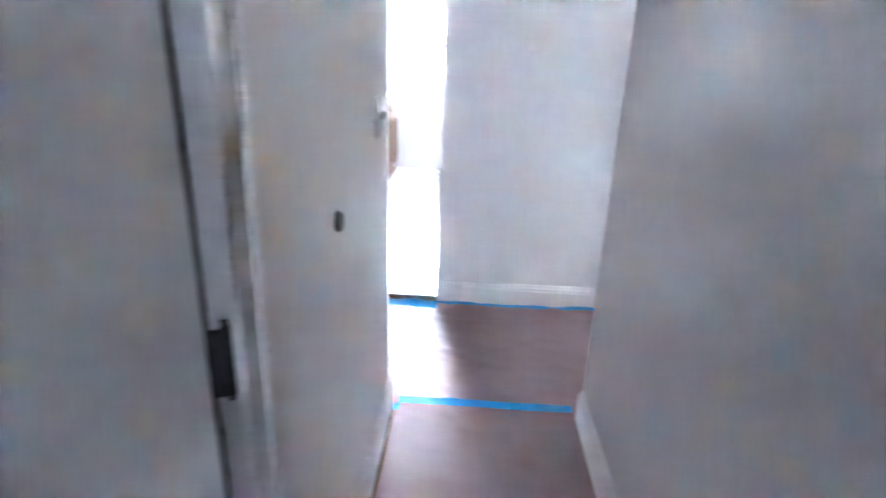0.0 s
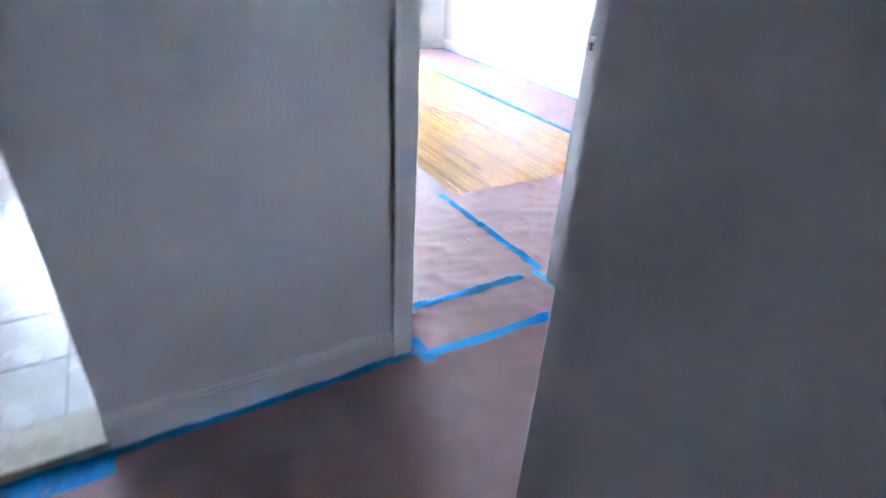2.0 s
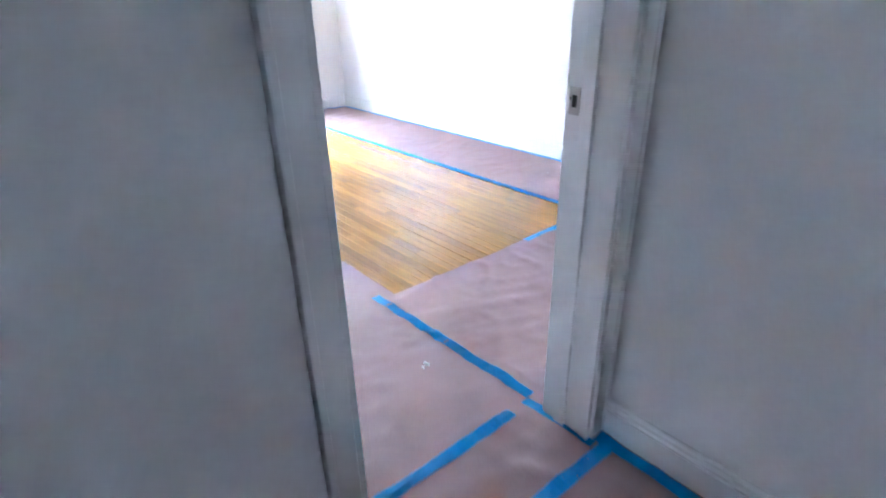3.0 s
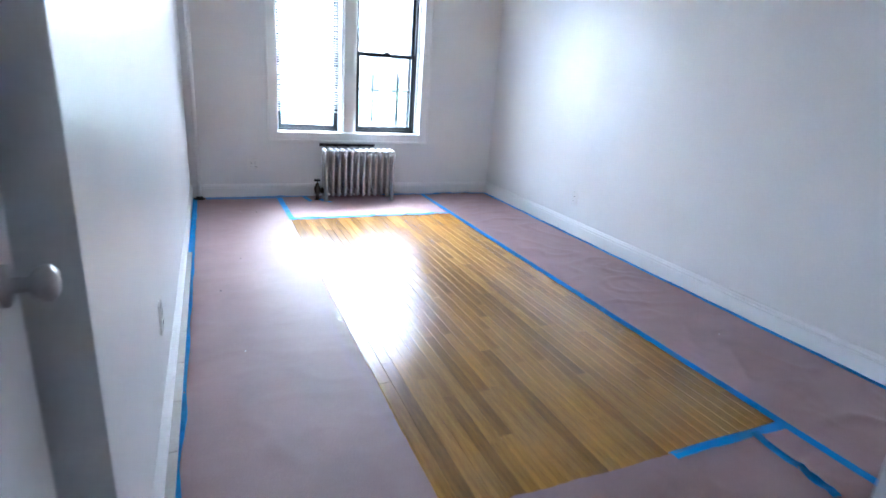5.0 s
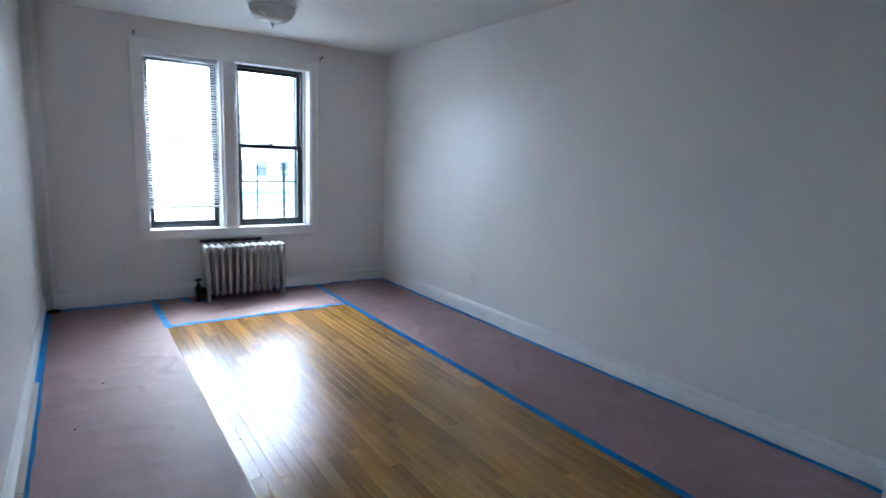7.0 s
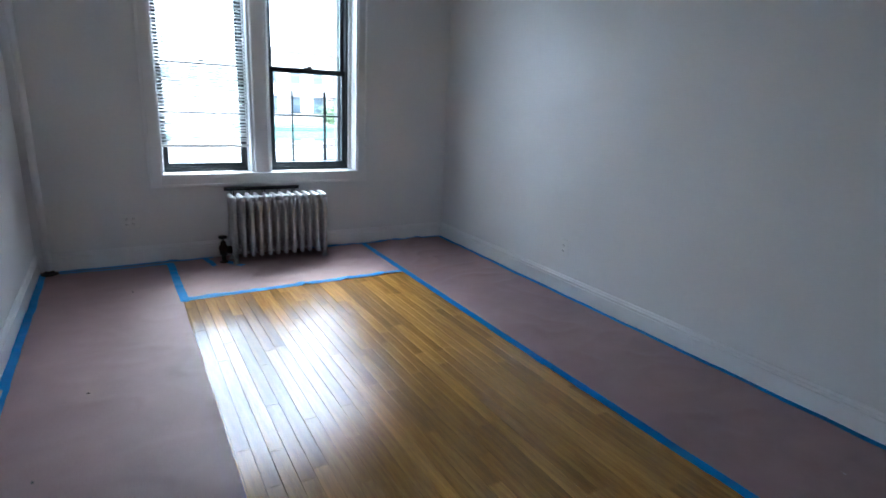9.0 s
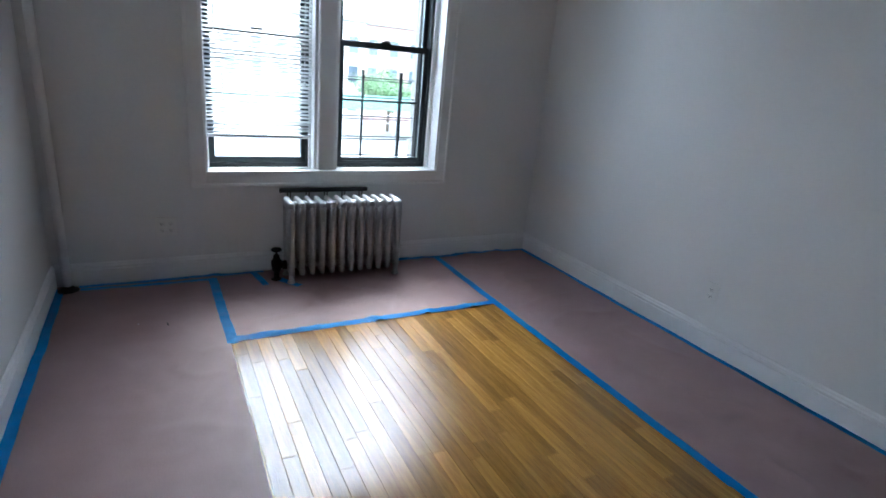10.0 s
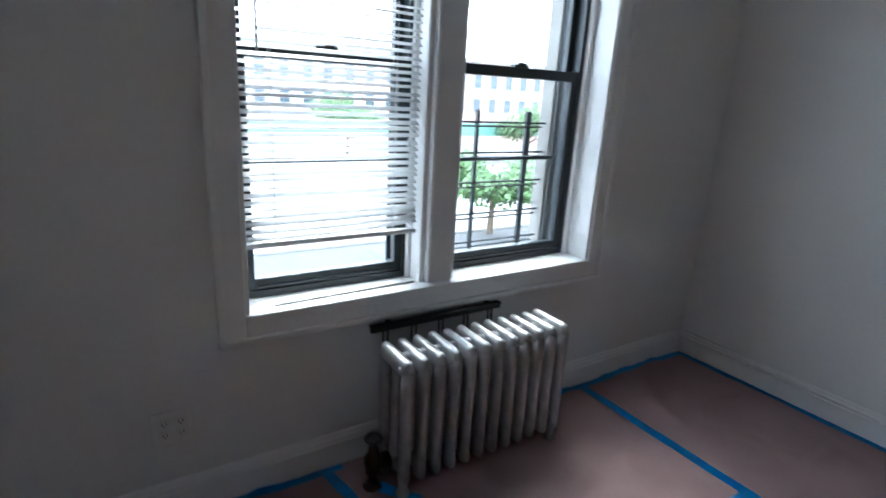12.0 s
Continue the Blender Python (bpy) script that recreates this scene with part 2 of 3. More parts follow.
def casing(x0, x1, y, out, top, wide=0.075, left=True, right=True, name="trim"):
    """Door casing on a wall along x: two legs and a head with a raised outer band."""
    bm = bmesh.new()
    lo, hi = sorted((y, y + out * 0.016))
    lo2, hi2 = sorted((y, y + out * 0.021))
    for on, a, b, band in ((left, x0 - wide, x0, (x0 - wide, x0 - wide + 0.018)), (right, x1, x1 + wide, (x1 + wide - 0.018, x1 + wide))):
        if on:
            box(bm, a, b, lo, hi, 0, top + wide, 0.003)
            box(bm, *band, lo2, hi2, 0, top + wide, 0.004)
    box(bm, x0 - wide * left, x1 + wide * right, lo, hi + 0.001, top, top + wide, 0.003)
    return setting(name, bm, TRIM, "white painted door casing with raised edge", "trim")


casing(DX0, DX1, S0, -1, DH, 0.066)
casing(DX0, DX1, S1, 1, DH, 0.066, left=False)
casing(2.42, 3.1, S1, 1, DH, 0.07)


def jamb(x0, x1, y0, y1, top, stop_y, name):
    bm = bmesh.new()
    box(bm, x0 - 0.001, x0 + 0.018, y0 - 0.004, y1 + 0.004, 0, top, 0.002)
    box(bm, x1 - 0.018, x1 + 0.001, y0 - 0.004, y1 + 0.004, 0, top, 0.002)
    box(bm, x0 + 0.018, x1 - 0.018, y0 - 0.004, y1 + 0.004, top - 0.018, top + 0.001, 0.002)
    box(bm, x0 + 0.018, x0 + 0.03, stop_y, stop_y + 0.04, 0, top - 0.018, 0.002)
    box(bm, x1 - 0.03, x1 - 0.018, stop_y, stop_y + 0.04, 0, top - 0.018, 0.002)
    return setting(name, bm, TRIM, "white painted door jamb with stop", "door frame")


room_jamb = jamb(DX0, DX1, S0, S1, DH, S1 - 0.09, "door_1")
strike = part("strike_plate", boxed(DX1 - 0.0205, DX1 - 0.0175, S1 - 0.04, S1 - 0.008, 1.02, 1.09, 0.001), STEEL, room_jamb, "nickel strike plate with dark slot")
part("slot", boxed(DX1 - 0.0215, DX1 - 0.0195, S1 - 0.032, S1 - 0.018, 1.04, 1.07), DARK, strike)
jamb(2.42, 3.1, S0, S1, DH, S1 - 0.09, "door_2")


def casing_y(x, out, y0, y1, top, wide=0.07, name="trim"):
    bm = bmesh.new()
    lo, hi = sorted((x, x + out * 0.016))
    lo2, hi2 = sorted((x, x + out * 0.021))
    for a, b, c, d in ((y0 - wide, y0, y0 - wide, y0 - wide + 0.018), (y1, y1 + wide, y1 + wide - 0.018, y1 + wide)):
        box(bm, lo, hi, a, b, 0, top + wide, 0.003)
        box(bm, lo2, hi2, c, d, 0, top + wide, 0.004)
    box(bm, lo, hi, y0, y1, top, top + wide, 0.003)
    return setting(name, bm, TRIM, "white painted door casing with raised edge", "trim")


casing_y(HX, -1, -1.06, -0.36, DH)


def knob_body(sign):
    """Rose, neck and ball of a door knob, turned about the leaf's normal (local x)."""
    prof = [(0.0, 0.0), (0.031, 0.0), (0.031, 0.006), (0.012, 0.009), (0.011, 0.03), (0.02, 0.036), (0.027, 0.046), (0.027, 0.056), (0.02, 0.064), (0.002, 0.067)]
    return spun(prof[1:], turn=Matrix.Rotation(sign * math.pi / 2, 4, "Y"))


def door_leaf(name, label, wide, place, angle, mirrored=False):
    """A flush leaf, hinged at the origin, that runs along local +y."""
    d = thing(name, label, "door", place)
    d.rotation_euler = (0, 0, radians(angle))
    leaf = part("leaf", boxed(-0.018, 0.018, 0.003, wide, 0.012, 2.03, 0.003), TRIM, d)
    for s in (1, -1):
        k = part("knob", knob_body(s), STEEL, d, "round satin nickel knob", smooth=True)
        k.location = (s * 0.018, wide - 0.065, 0.98)
    part("latch_plate", boxed(-0.012, 0.012, wide - 0.001, wide + 0.002, 0.95, 1.01), STEEL, d)
    for z in (0.25, 1.02, 1.78):
        bm = boxed(-0.016, 0.016, -0.001, 0.0035, z - 0.05, z + 0.05, 0.001)
        rod(bm, (-0.024, -0.004, z - 0.05), (-0.024, -0.004, z + 0.05), 0.007)
        part("hinge", bm, BLACK, d, "dark worn butt hinge")
    return d


door_leaf("room_door", "white flush door standing open against the wall", 0.72, (-0.07, S1 + 0.03, 0), 1.8)
door_leaf("closet_door", "white flush closet door standing ajar", 0.66, (3.08, S1 + 0.035, 0), 46)
hall_door = tagged(part("hall_door", boxed(HX + 0.04, HX + 0.075, -1.05, -0.37, 0.01, 2.03, 0.003), TRIM), "white flush hall door, closed", "door")
k = part("knob", knob_body(-1), STEEL, hall_door, "round satin nickel knob", smooth=True)
k.location = (HX + 0.04, -0.97, 0.98)
passage_door = tagged(part("passage_door", boxed(PW - 0.055, PW - 0.02, DR - 0.755, DR - 0.03, 0.01, 2.03, 0.003), TRIM), "white flush passage door, closed", "door")
k = part("knob", knob_body(1), STEEL, passage_door, "round satin nickel knob", smooth=True)
k.location = (PW - 0.02, DR - 0.675, 0.98)
for z in (0.22, HINGE, 1.8):
    bm = rod(bmesh.new(), (PW - 0.006, DR - 0.009, z - 0.048), (PW - 0.006, DR - 0.009, z + 0.048), 0.0065)
    for e in (-0.052, 0.052):
        rod(bm, (PW - 0.006, DR - 0.009, z + e - 0.004), (PW - 0.006, DR - 0.009, z + e + 0.004), 0.0045)
    box(bm, PW - 0.021, PW - 0.008, DR - 0.023, DR - 0.013, z - 0.045, z + 0.045)
    part("hinge", bm, BLACK, passage_door, "dark worn butt hinge")
# black boxes paint shade into the hinge-side gap and behind the leaf
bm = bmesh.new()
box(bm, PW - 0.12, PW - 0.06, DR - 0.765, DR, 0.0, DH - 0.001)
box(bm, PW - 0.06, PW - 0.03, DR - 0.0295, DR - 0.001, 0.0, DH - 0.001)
setting("door_gap_shade", bm, DARK, "black filler standing in for shade around the passage door", "door frame")
bm = bmesh.new()
box(bm, PW - 0.002, PW + 0.012, DR - 0.001, DR + 0.065, 0, DH + 0.07, 0.003)
box(bm, PW + 0.01, PW + 0.022, DR + 0.045, DR + 0.065, 0, DH + 0.07, 0.004)
box(bm, PW - 0.002, PW + 0.012, DR - 0.835, DR - 0.763, 0, DH + 0.07, 0.003)
box(bm, PW - 0.002, PW + 0.012, DR - 0.763, DR - 0.001, DH, DH + 0.07, 0.003)
setting("trim", bm, TRIM, "white painted door casing with raised edge", "trim")


# ---- window ----
def window_casing():
    bm = bmesh.new()
    y0, y1 = N - 0.018, N + 0.002
    o = 0.072
    for a, b, c, d in ((WX0 - o, WX0, WZ0 - o, WZ1 + o), (WX1, WX1 + o, WZ0 - o, WZ1 + o), (WX0, WX1, WZ1, WZ1 + o), (WX0, WX1, WZ0 - o, WZ0)):
        box(bm, a, b, y0, y1, c, d, 0.003)
    e = o + 0.012
    for a, b, c, d in ((WX0 - e, WX0 - e + 0.022, WZ0 - e, WZ1 + e), (WX1 + e - 0.022, WX1 + e, WZ0 - e, WZ1 + e), (WX0 - e, WX1 + e, WZ1 + e - 0.022, WZ1 + e), (WX0 - e, WX1 + e, WZ0 - e, WZ0 - e + 0.022)):
        box(bm, a, b, N - 0.027, y1, c, d, 0.005)
    return bm


window = setting("window_1", window_casing(), TRIM, "pair of black sash windows in white casing", "window")
SY = N + 0.13
part("window_sill", boxed(WX0, WX1, N - 0.02, SY + 0.05, WZ0 - 0.02, WZ0 + 0.012, 0.004), TRIM, window)
bm = boxed(1.455, 1.612, N + 0.03, SY + 0.05, WZ0 + 0.012, WZ1, 0.006)
box(bm, 1.475, 1.592, N + 0.005, N + 0.04, WZ0 + 0.012, WZ1, 0.012)
part("mullion", bm, TRIM, window, "white painted post between the sashes")
bm = bmesh.new()
for a, b in ((WX0 - 0.001, WX0 + 0.014), (WX1 - 0.014, WX1 + 0.001)):
    box(bm, a, b, N - 0.01, SY + 0.04, WZ0 + 0.012, WZ1, 0.002)
box(bm, WX0, WX1, N - 0.01, SY + 0.04, WZ1 - 0.014, WZ1 + 0.001, 0.002)
for a in (WX0 + 0.014, 1.44, 1.612, WX1 - 0.04):
    box(bm, a, a + (0.026 if a > 2 else 0.015), SY - 0.03, SY - 0.008, WZ0 + 0.012, WZ1 - 0.014, 0.002)
part("reveal_lining", bm, TRIM, window)
part("outer_reveal", box(boxed(WX0 - 0.001, WX0 + 0.05, SY + 0.09, N + 0.31, WZ0, WZ1), WX1 - 0.09, WX1 + 0.001, SY + 0.105, N + 0.31, WZ0, WZ1), STONE, window, "weathered grey outer reveal")
part("outer_sill", boxed(WX0, WX1, SY + 0.055, N + 0.36, WZ0 - 0.06, WZ0 - 0.004, 0.006), STONE, window)


def sash_pair(x0, x1):
    z0, z1, mid = WZ0 + 0.02, WZ1 - 0.02, 1.455
    bm = bmesh.new()
    for a, b in ((x0, x0 + 0.022), (x1 - 0.022, x1)):
        box(bm, a, b, SY - 0.01, SY + 0.085, z0, z1, 0.002)
    box(bm, x0, x1, SY - 0.01, SY + 0.085, z1 - 0.02, z1 + 0.006, 0.002)
    box(bm, x0, x1, SY - 0.01, SY + 0.085, z0 - 0.008, z0 + 0.018, 0.002)
    part("window_frame", bm, SASH, window)
    for kind, lo, hi, y, rail in (("lower_sash", z0 + 0.016, mid + 0.02, SY, 0.04), ("upper_sash", mid - 0.02, z1 - 0.016, SY + 0.04, 0.034)):
        bm = bmesh.new()
        a, b = x0 + 0.02, x1 - 0.02
        box(bm, a, a + 0.032, y, y + 0.032, lo, hi, 0.003)
        box(bm, b - 0.032, b, y, y + 0.032, lo, hi, 0.003)
        box(bm, a + 0.03, b - 0.03, y, y + 0.032, lo, lo + rail, 0.003)
        box(bm, a + 0.03, b - 0.03, y, y + 0.032, hi - rail, hi, 0.003)
        s = part(kind, bm, SASH, window, "black framed sliding sash")
        g = part("pane", boxed(a + 0.03, b - 0.03, y + 0.013, y + 0.018, lo + rail, hi - rail), GLASS, s)
        g.visible_shadow = False
        if kind == "lower_sash":
            c = (a + b) / 2
            bm = boxed(c - 0.035, c + 0.035, y + 0.002, y + 0.03, hi, hi + 0.01, 0.003)
            box(bm, c - 0.01, c + 0.03, y + 0.004, y + 0.02, hi + 0.01, hi + 0.02, 0.004)
            part("sash_lock", bm, BLACK, s)
            part("lift_rail", boxed(a + 0.04, b - 0.04, y - 0.01, y, lo + 0.006, lo + 0.018, 0.003), SASH, s)
    bm = boxed(x0 + 0.022, x1 - 0.022, SY + 0.088, SY + 0.1, 1.092, 1.108, 0.002)
    box(bm, x0 + 0.022, x0 + 0.04, SY + 0.088, SY + 0.1, z0, z1)
    box(bm, x1 - 0.04, x1 - 0.022, SY + 0.088, SY + 0.1, z0, z1)
    part("storm_frame", bm, SASH, window, "slim dark storm frame outside the sash")


sash_pair(0.824, 1.45)
sash_pair(1.617, 2.287)

# venetian blind over one sash
blind = thing("venetian_blind", "white slatted venetian blind, lowered, with bent lowest slats", "blind", (0, N + 0.062, 0))
BX0, BX1 = 0.828, 1.446
part("headrail", boxed(BX0, BX1, -0.02, 0.02, 2.195, 2.232, 0.003), VINYL, blind)
tilt = Matrix.Rotation(radians(27), 4, "X")


def slat_bm(sag=0.0):
    bm = bmesh.new()
    cols, rows = 9, 5
    grid = [[bm.verts.new((BX0 + 0.004 + (BX1 - BX0 - 0.008) * i / (cols - 1), -0.0125 + 0.025 * j / (rows - 1), 0.0025 * (1 - ((j - 2) / 2) ** 2) + sag * (i / (cols - 1)) ** 3)) for j in range(rows)] for i in range(cols)]
    for i in range(cols - 1):
        for j in range(rows - 1):
            bm.faces.new((grid[i][j], grid[i + 1][j], grid[i + 1][j + 1], grid[i][j + 1]))
    bmesh.ops.solidify(bm, geom=bm.faces, thickness=0.0007)
    bmesh.ops.transform(bm, matrix=tilt, verts=bm.verts)
    return bm


first = None
slats = 57
for i in range(slats):
    z = 2.185 - i * (2.185 - 0.885) / (slats - 1)
    if i >= slats - 3:
        s = part("slat", slat_bm(0.022 * (i - slats + 4) / 3), VINYL, blind, "slat bent up at one end", smooth=True)
    elif first is None:
        first = s = part("slat", slat_bm(), VINYL, blind, smooth=True)
    else:
        s = new("slat", first.data)
        s.parent = blind
    s.location.z = z
    s.rotation_euler = (radians(random.uniform(-5, 5)), radians(random.uniform(-0.15, 0.15)), 0)
r = part("bottom_rail", boxed(BX0 + 0.002, BX1 - 0.002, -0.013, 0.013, 0.855, 0.873, 0.004), VINYL, blind)
for x in (BX0 + 0.1, BX1 - 0.1):
    for y in (-0.014, 0.014):
        part("cord", rod(bmesh.new(), (x, y, 0.865), (x, y, 2.2), 0.0012, 6), VINYL, blind)
part("lift_cord", rod(bmesh.new(), (BX1 - 0.05, -0.024, 1.2), (BX1 - 0.05, -0.024, 2.2), 0.0016, 6), VINYL, blind)
part("tassel", spun([(0.003, 0), (0.007, 0.004), (0.005, 0.03), (0.002, 0.034)], (BX1 - 0.05, -0.024, 1.17)), VINYL, blind, smooth=True)
part("wand", rod(bmesh.new(), (BX0 + 0.06, -0.026, 1.45), (BX0 + 0.06, -0.024, 2.2), 0.004, 8), VINYL, blind, "clear tilt wand")

stick = tagged(part("blind_rod", rod(bmesh.new(), (0.91, N + 0.03, WZ0 + 0.016), (1.44, N + 0.045, WZ0 + 0.016), 0.004, 8), STEEL), "thin grey rod lying on the window sill", "rod")

# curtain rod brackets
for x, z in ((0.765, 2.35), (2.43, 2.36)):
    b = thing("curtain_bracket", "small bare metal curtain rod bracket on the wall", "bracket", (x, N, z), "curtain brackets")
    part("plate", boxed(-0.01, 0.01, -0.004, 0.001, -0.025, 0.025, 0.001), STEEL, b)
    part("arm", box(boxed(-0.005, 0.005, -0.055, -0.004, -0.006, 0.002, 0.001), -0.005, 0.005, -0.06, -0.053, -0.006, 0.02), BLACK, b)

# window guard outside
guard = thing("window_guard", "dark metal guard bars outside the window", "window guard", (0, SY + 0.14, 0))
for x, r in ((1.85, 0.007), (2.13, 0.012)):
    part("upright", boxed(x - r, x + r, -0.008, 0.008, 0.69, 1.3, 0.001), SASH, guard)
for z in (0.72, 0.85, 0.99, 1.12, 1.25):
    part("bar", rod(bmesh.new(), (1.61, 0, z), (2.28, 0, z), 0.0045, 8), BLACK, guard)
    part("bar", rod(bmesh.new(), (1.66, -0.018, z - 0.016), (2.2, -0.018, z - 0.016), 0.004, 8), BLACK, guard)


# ---- radiator ----
def shoulder():
    """The rounded head that joins the columns of one cast loop."""
    return boxed(-0.0195, 0.0195, -0.0965, 0.0965, 0.46, 0.525, 0.019, segments=4)


def column(r):
    prof = [(0.3 * r, 0.056), (0.8 * r, 0.062), (r, 0.075), (r, 0.16), (0.92 * r, 0.3), (r, 0.44), (r, 0.49)]
    bm = spun(prof, sides=12)
    bmesh.ops.scale(bm, vec=(1.0, 1.55, 1.0), verts=bm.verts)
    return bm


rad = thing("radiator", "old cast iron radiator painted silver, worn and chipped", "radiator", (1.597, 5.925, 0))
section_mesh = None
COUNT = 12
for i in range(COUNT):
    x = -0.347 + 0.063 * i
    if section_mesh is None:
        s = part("section", shoulder(), IRON, rad, smooth=True)
        cols = [part("column", column(0.019), IRON, s, smooth=True), part("column", column(0.014), IRON, s, smooth=True)]
        webs = part("lower_web", boxed(-0.014, 0.014, -0.088, 0.088, 0.08, 0.125, 0.013, segments=3), IRON, s, smooth=True)
        section_mesh = (s.data, cols[0].data, cols[1].data, webs.data)
        extra = [new("column", cols[0].data)]
        extra[0].parent = s
        cols[0].location.y, cols[1].location.y, extra[0].location.y = -0.0765, 0.0, 0.0765
    else:
        s = new("section", section_mesh[0])
        s.parent = rad
        for k, y in ((1, -0.0765), (2, 0.0), (1, 0.0765)):
            c = new("column", section_mesh[k])
            c.parent, c.location.y = s, y
        new("lower_web", section_mesh[3]).parent = s
    s.location.x = x
bm = bmesh.new()
for z in (0.49, 0.1):
    rod(bm, (-0.36, 0, z), (0.36, 0, z), 0.023, 16)
part("hub_pipe", bm, IRON, rad, smooth=True)
for x in (-0.347, 0.346):
    for y in (-0.075, 0.075):
        part("foot", spun([(0.024, 0), (0.026, 0.008), (0.017, 0.02), (0.016, 0.06), (0.021, 0.1)], (x, y, 0.006)), IRON, rad, smooth=True)
part("plug", spun([(0.02, 0), (0.02, 0.012), (0.012, 0.014), (0.011, 0.026)], (0.36, 0, 0.49), Matrix.Rotation(math.pi / 2, 4, "Y"), 6), IRON, rad)
part("air_vent", spun([(0.006, 0), (0.006, 0.015), (0.014, 0.018), (0.014, 0.05), (0.005, 0.058)], (0.38, 0, 0.3)), STEEL, rad, smooth=True)

valve = thing("radiator_valve", "dark tarnished steam valve with round handle", "valve", (1.175, 5.935, 0))
part("riser", spun([(0.034, 0), (0.034, 0.006), (0.016, 0.01), (0.016, 0.06), (0.027, 0.062), (0.027, 0.085), (0.032, 0.1), (0.032, 0.125), (0.02, 0.14), (0.017, 0.165), (0.006, 0.17), (0.006, 0.195)], (0, 0, 0.006), sides=16), RUST, valve, smooth=True)
part("outlet_pipe", rod(bmesh.new(), (0.02, 0, 0.1), (0.075, 0, 0.1), 0.02, 16), RUST, valve)
part("union_nut", rod(bmesh.new(), (0.035, 0, 0.1), (0.06, 0, 0.1), 0.03, 8), RUST, valve)
part("handle", spun([(0.01, 0), (0.028, 0.002), (0.033, 0.009), (0.028, 0.017), (0.01, 0.019)], (0, 0, 0.195)), BLACK, valve, "black round handwheel", smooth=True)

rack = thing("wall_rail", "dark metal rail with hangers behind the radiator", "rail", (0, N, 0))
part("rail", box(boxed(1.225, 1.8, -0.05, -0.03, 0.53, 0.55, 0.002), 1.225, 1.8, -0.056, -0.028, 0.548, 0.556, 0.001), BLACK, rack)
for i in range(5):
    for d in (0, 0.018):
        part("hanger", rod(bmesh.new(), (1.275 + 0.118 * i + d, -0.04, 0.47), (1.275 + 0.118 * i + d, -0.04, 0.533), 0.004, 8), BLACK, rack)
for x in (1.3, 1.75):
    part("bracket", boxed(x, x + 0.02, -0.03, 0.0, 0.533, 0.549), BLACK, rack)

# steam riser in the corner
pipe = thing("riser_pipe", "white painted steam riser pipe in the corner", "pipe", (0.075, 6.045, 0))
part("tube", rod(bmesh.new(), (0, 0, 0), (0, 0, H), 0.021, 20), TRIM, pipe, smooth=True)
part("floor_collar", spun([(0.052, 0), (0.05, 0.008), (0.03, 0.018), (0.023, 0.03)], (0, 0, 0.008)), BLACK, pipe, "dark floor collar", smooth=True)
part("ceiling_collar", spun([(0.023, -0.03), (0.03, -0.018), (0.05, -0.006), (0.052, 0)], (0, 0, H)), TRIM, pipe, smooth=True)

# ceiling lamp
lamp = thing("ceiling_lamp", "flush ceiling lamp with a frosted glass bowl", "ceiling lamp", (1.56, 4.84, H))
part("canopy", spun([(0.1, 0), (0.1, -0.02), (0.175, -0.03), (0.18, -0.045), (0.165, -0.05)], sides=32), TRIM, lamp, "white metal canopy", smooth=True)
part("bowl", spun([(0.165, -0.045), (0.163, -0.075), (0.145, -0.11), (0.11, -0.14), (0.06, -0.158), (0.014, -0.164)], sides=32), MILK, lamp, "frosted glass bowl", smooth=True)
part("finial", spun([(0.014, -0.162), (0.017, -0.17), (0.011, -0.18), (0.008, -0.192), (0.002, -0.196)], sides=16), STEEL, lamp, smooth=True)


# ---- outlets and switches ----
def outlet(place, turn, gangs=1, label="white wall outlet with cover plate"):
    """A cover plate in the local x-z plane, facing local -y."""
    o = thing("wall_outlet", label, "outlet", place, "wall outlets")
    o.rotation_euler = (0, 0, radians(turn))
    w = 0.035 + 0.023 * (gangs - 1)
    part("plate", boxed(-w, w, -0.0075, 0.001, -0.0575, 0.0575, 0.002), PLATE, o)
    for g in range(gangs):
        cx = (g - (gangs - 1) / 2) * 0.046
        for z in (0.02, -0.02):
            s = part("socket", boxed(cx - 0.016, cx + 0.016, -0.0105, -0.006, z - 0.013, z + 0.013, 0.002), PLATE, o)
            bm = boxed(cx - 0.007, cx - 0.005, -0.0115, -0.01, z - 0.003, z + 0.006)
            box(bm, cx + 0.005, cx + 0.007, -0.0115, -0.01, z - 0.003, z + 0.006)
            box(bm, cx - 0.002, cx + 0.002, -0.0115, -0.01, z - 0.009, z - 0.006)
            part("slots", bm, DARK, s)
    return o


outlet((0.58, N, 0.33), 0, 2, "white double wall outlet on the window wall")
outlet((W, 4.4, 0.33), -90, 1, "white wall outlet on the long wall")
outlet((0.0, 2.51, 0.4), 90, 1, "white wall outlet near the open door")
sw = thing("light_switch", "white light switch plate with two toggles", "light switch", (PW, SWY, SWZ))
part("plate", boxed(-0.001, 0.007, -0.058, 0.058, -0.0575, 0.0575, 0.003), PLATE, sw)
for y in (-0.023, 0.023):
    t = part("toggle", boxed(0.006, 0.024, y - 0.005, y + 0.005, -0.004, 0.014, 0.002), PLATE, sw)
    t.rotation_euler = (0, radians(8), 0)
bump = thing("wall_bumper", "round grey rubber door bumper on the wall", "door bumper", (PW, BMY, BMZ))
part("disc", spun([(0.023, 0), (0.023, 0.006), (0.018, 0.012), (0.007, 0.014)], turn=Matrix.Rotation(math.pi / 2, 4, "Y")), RUBBER, bump, smooth=True)
stop = thing("door_stop", "small dark rubber-tipped door stop on the baseboard", "door stop", (PW - 0.015, PN + 0.016, 0.07))
part("stem", rod(bmesh.new(), (0, 0, 0), (0, 0.05, 0), 0.006, 10), STEEL, stop)
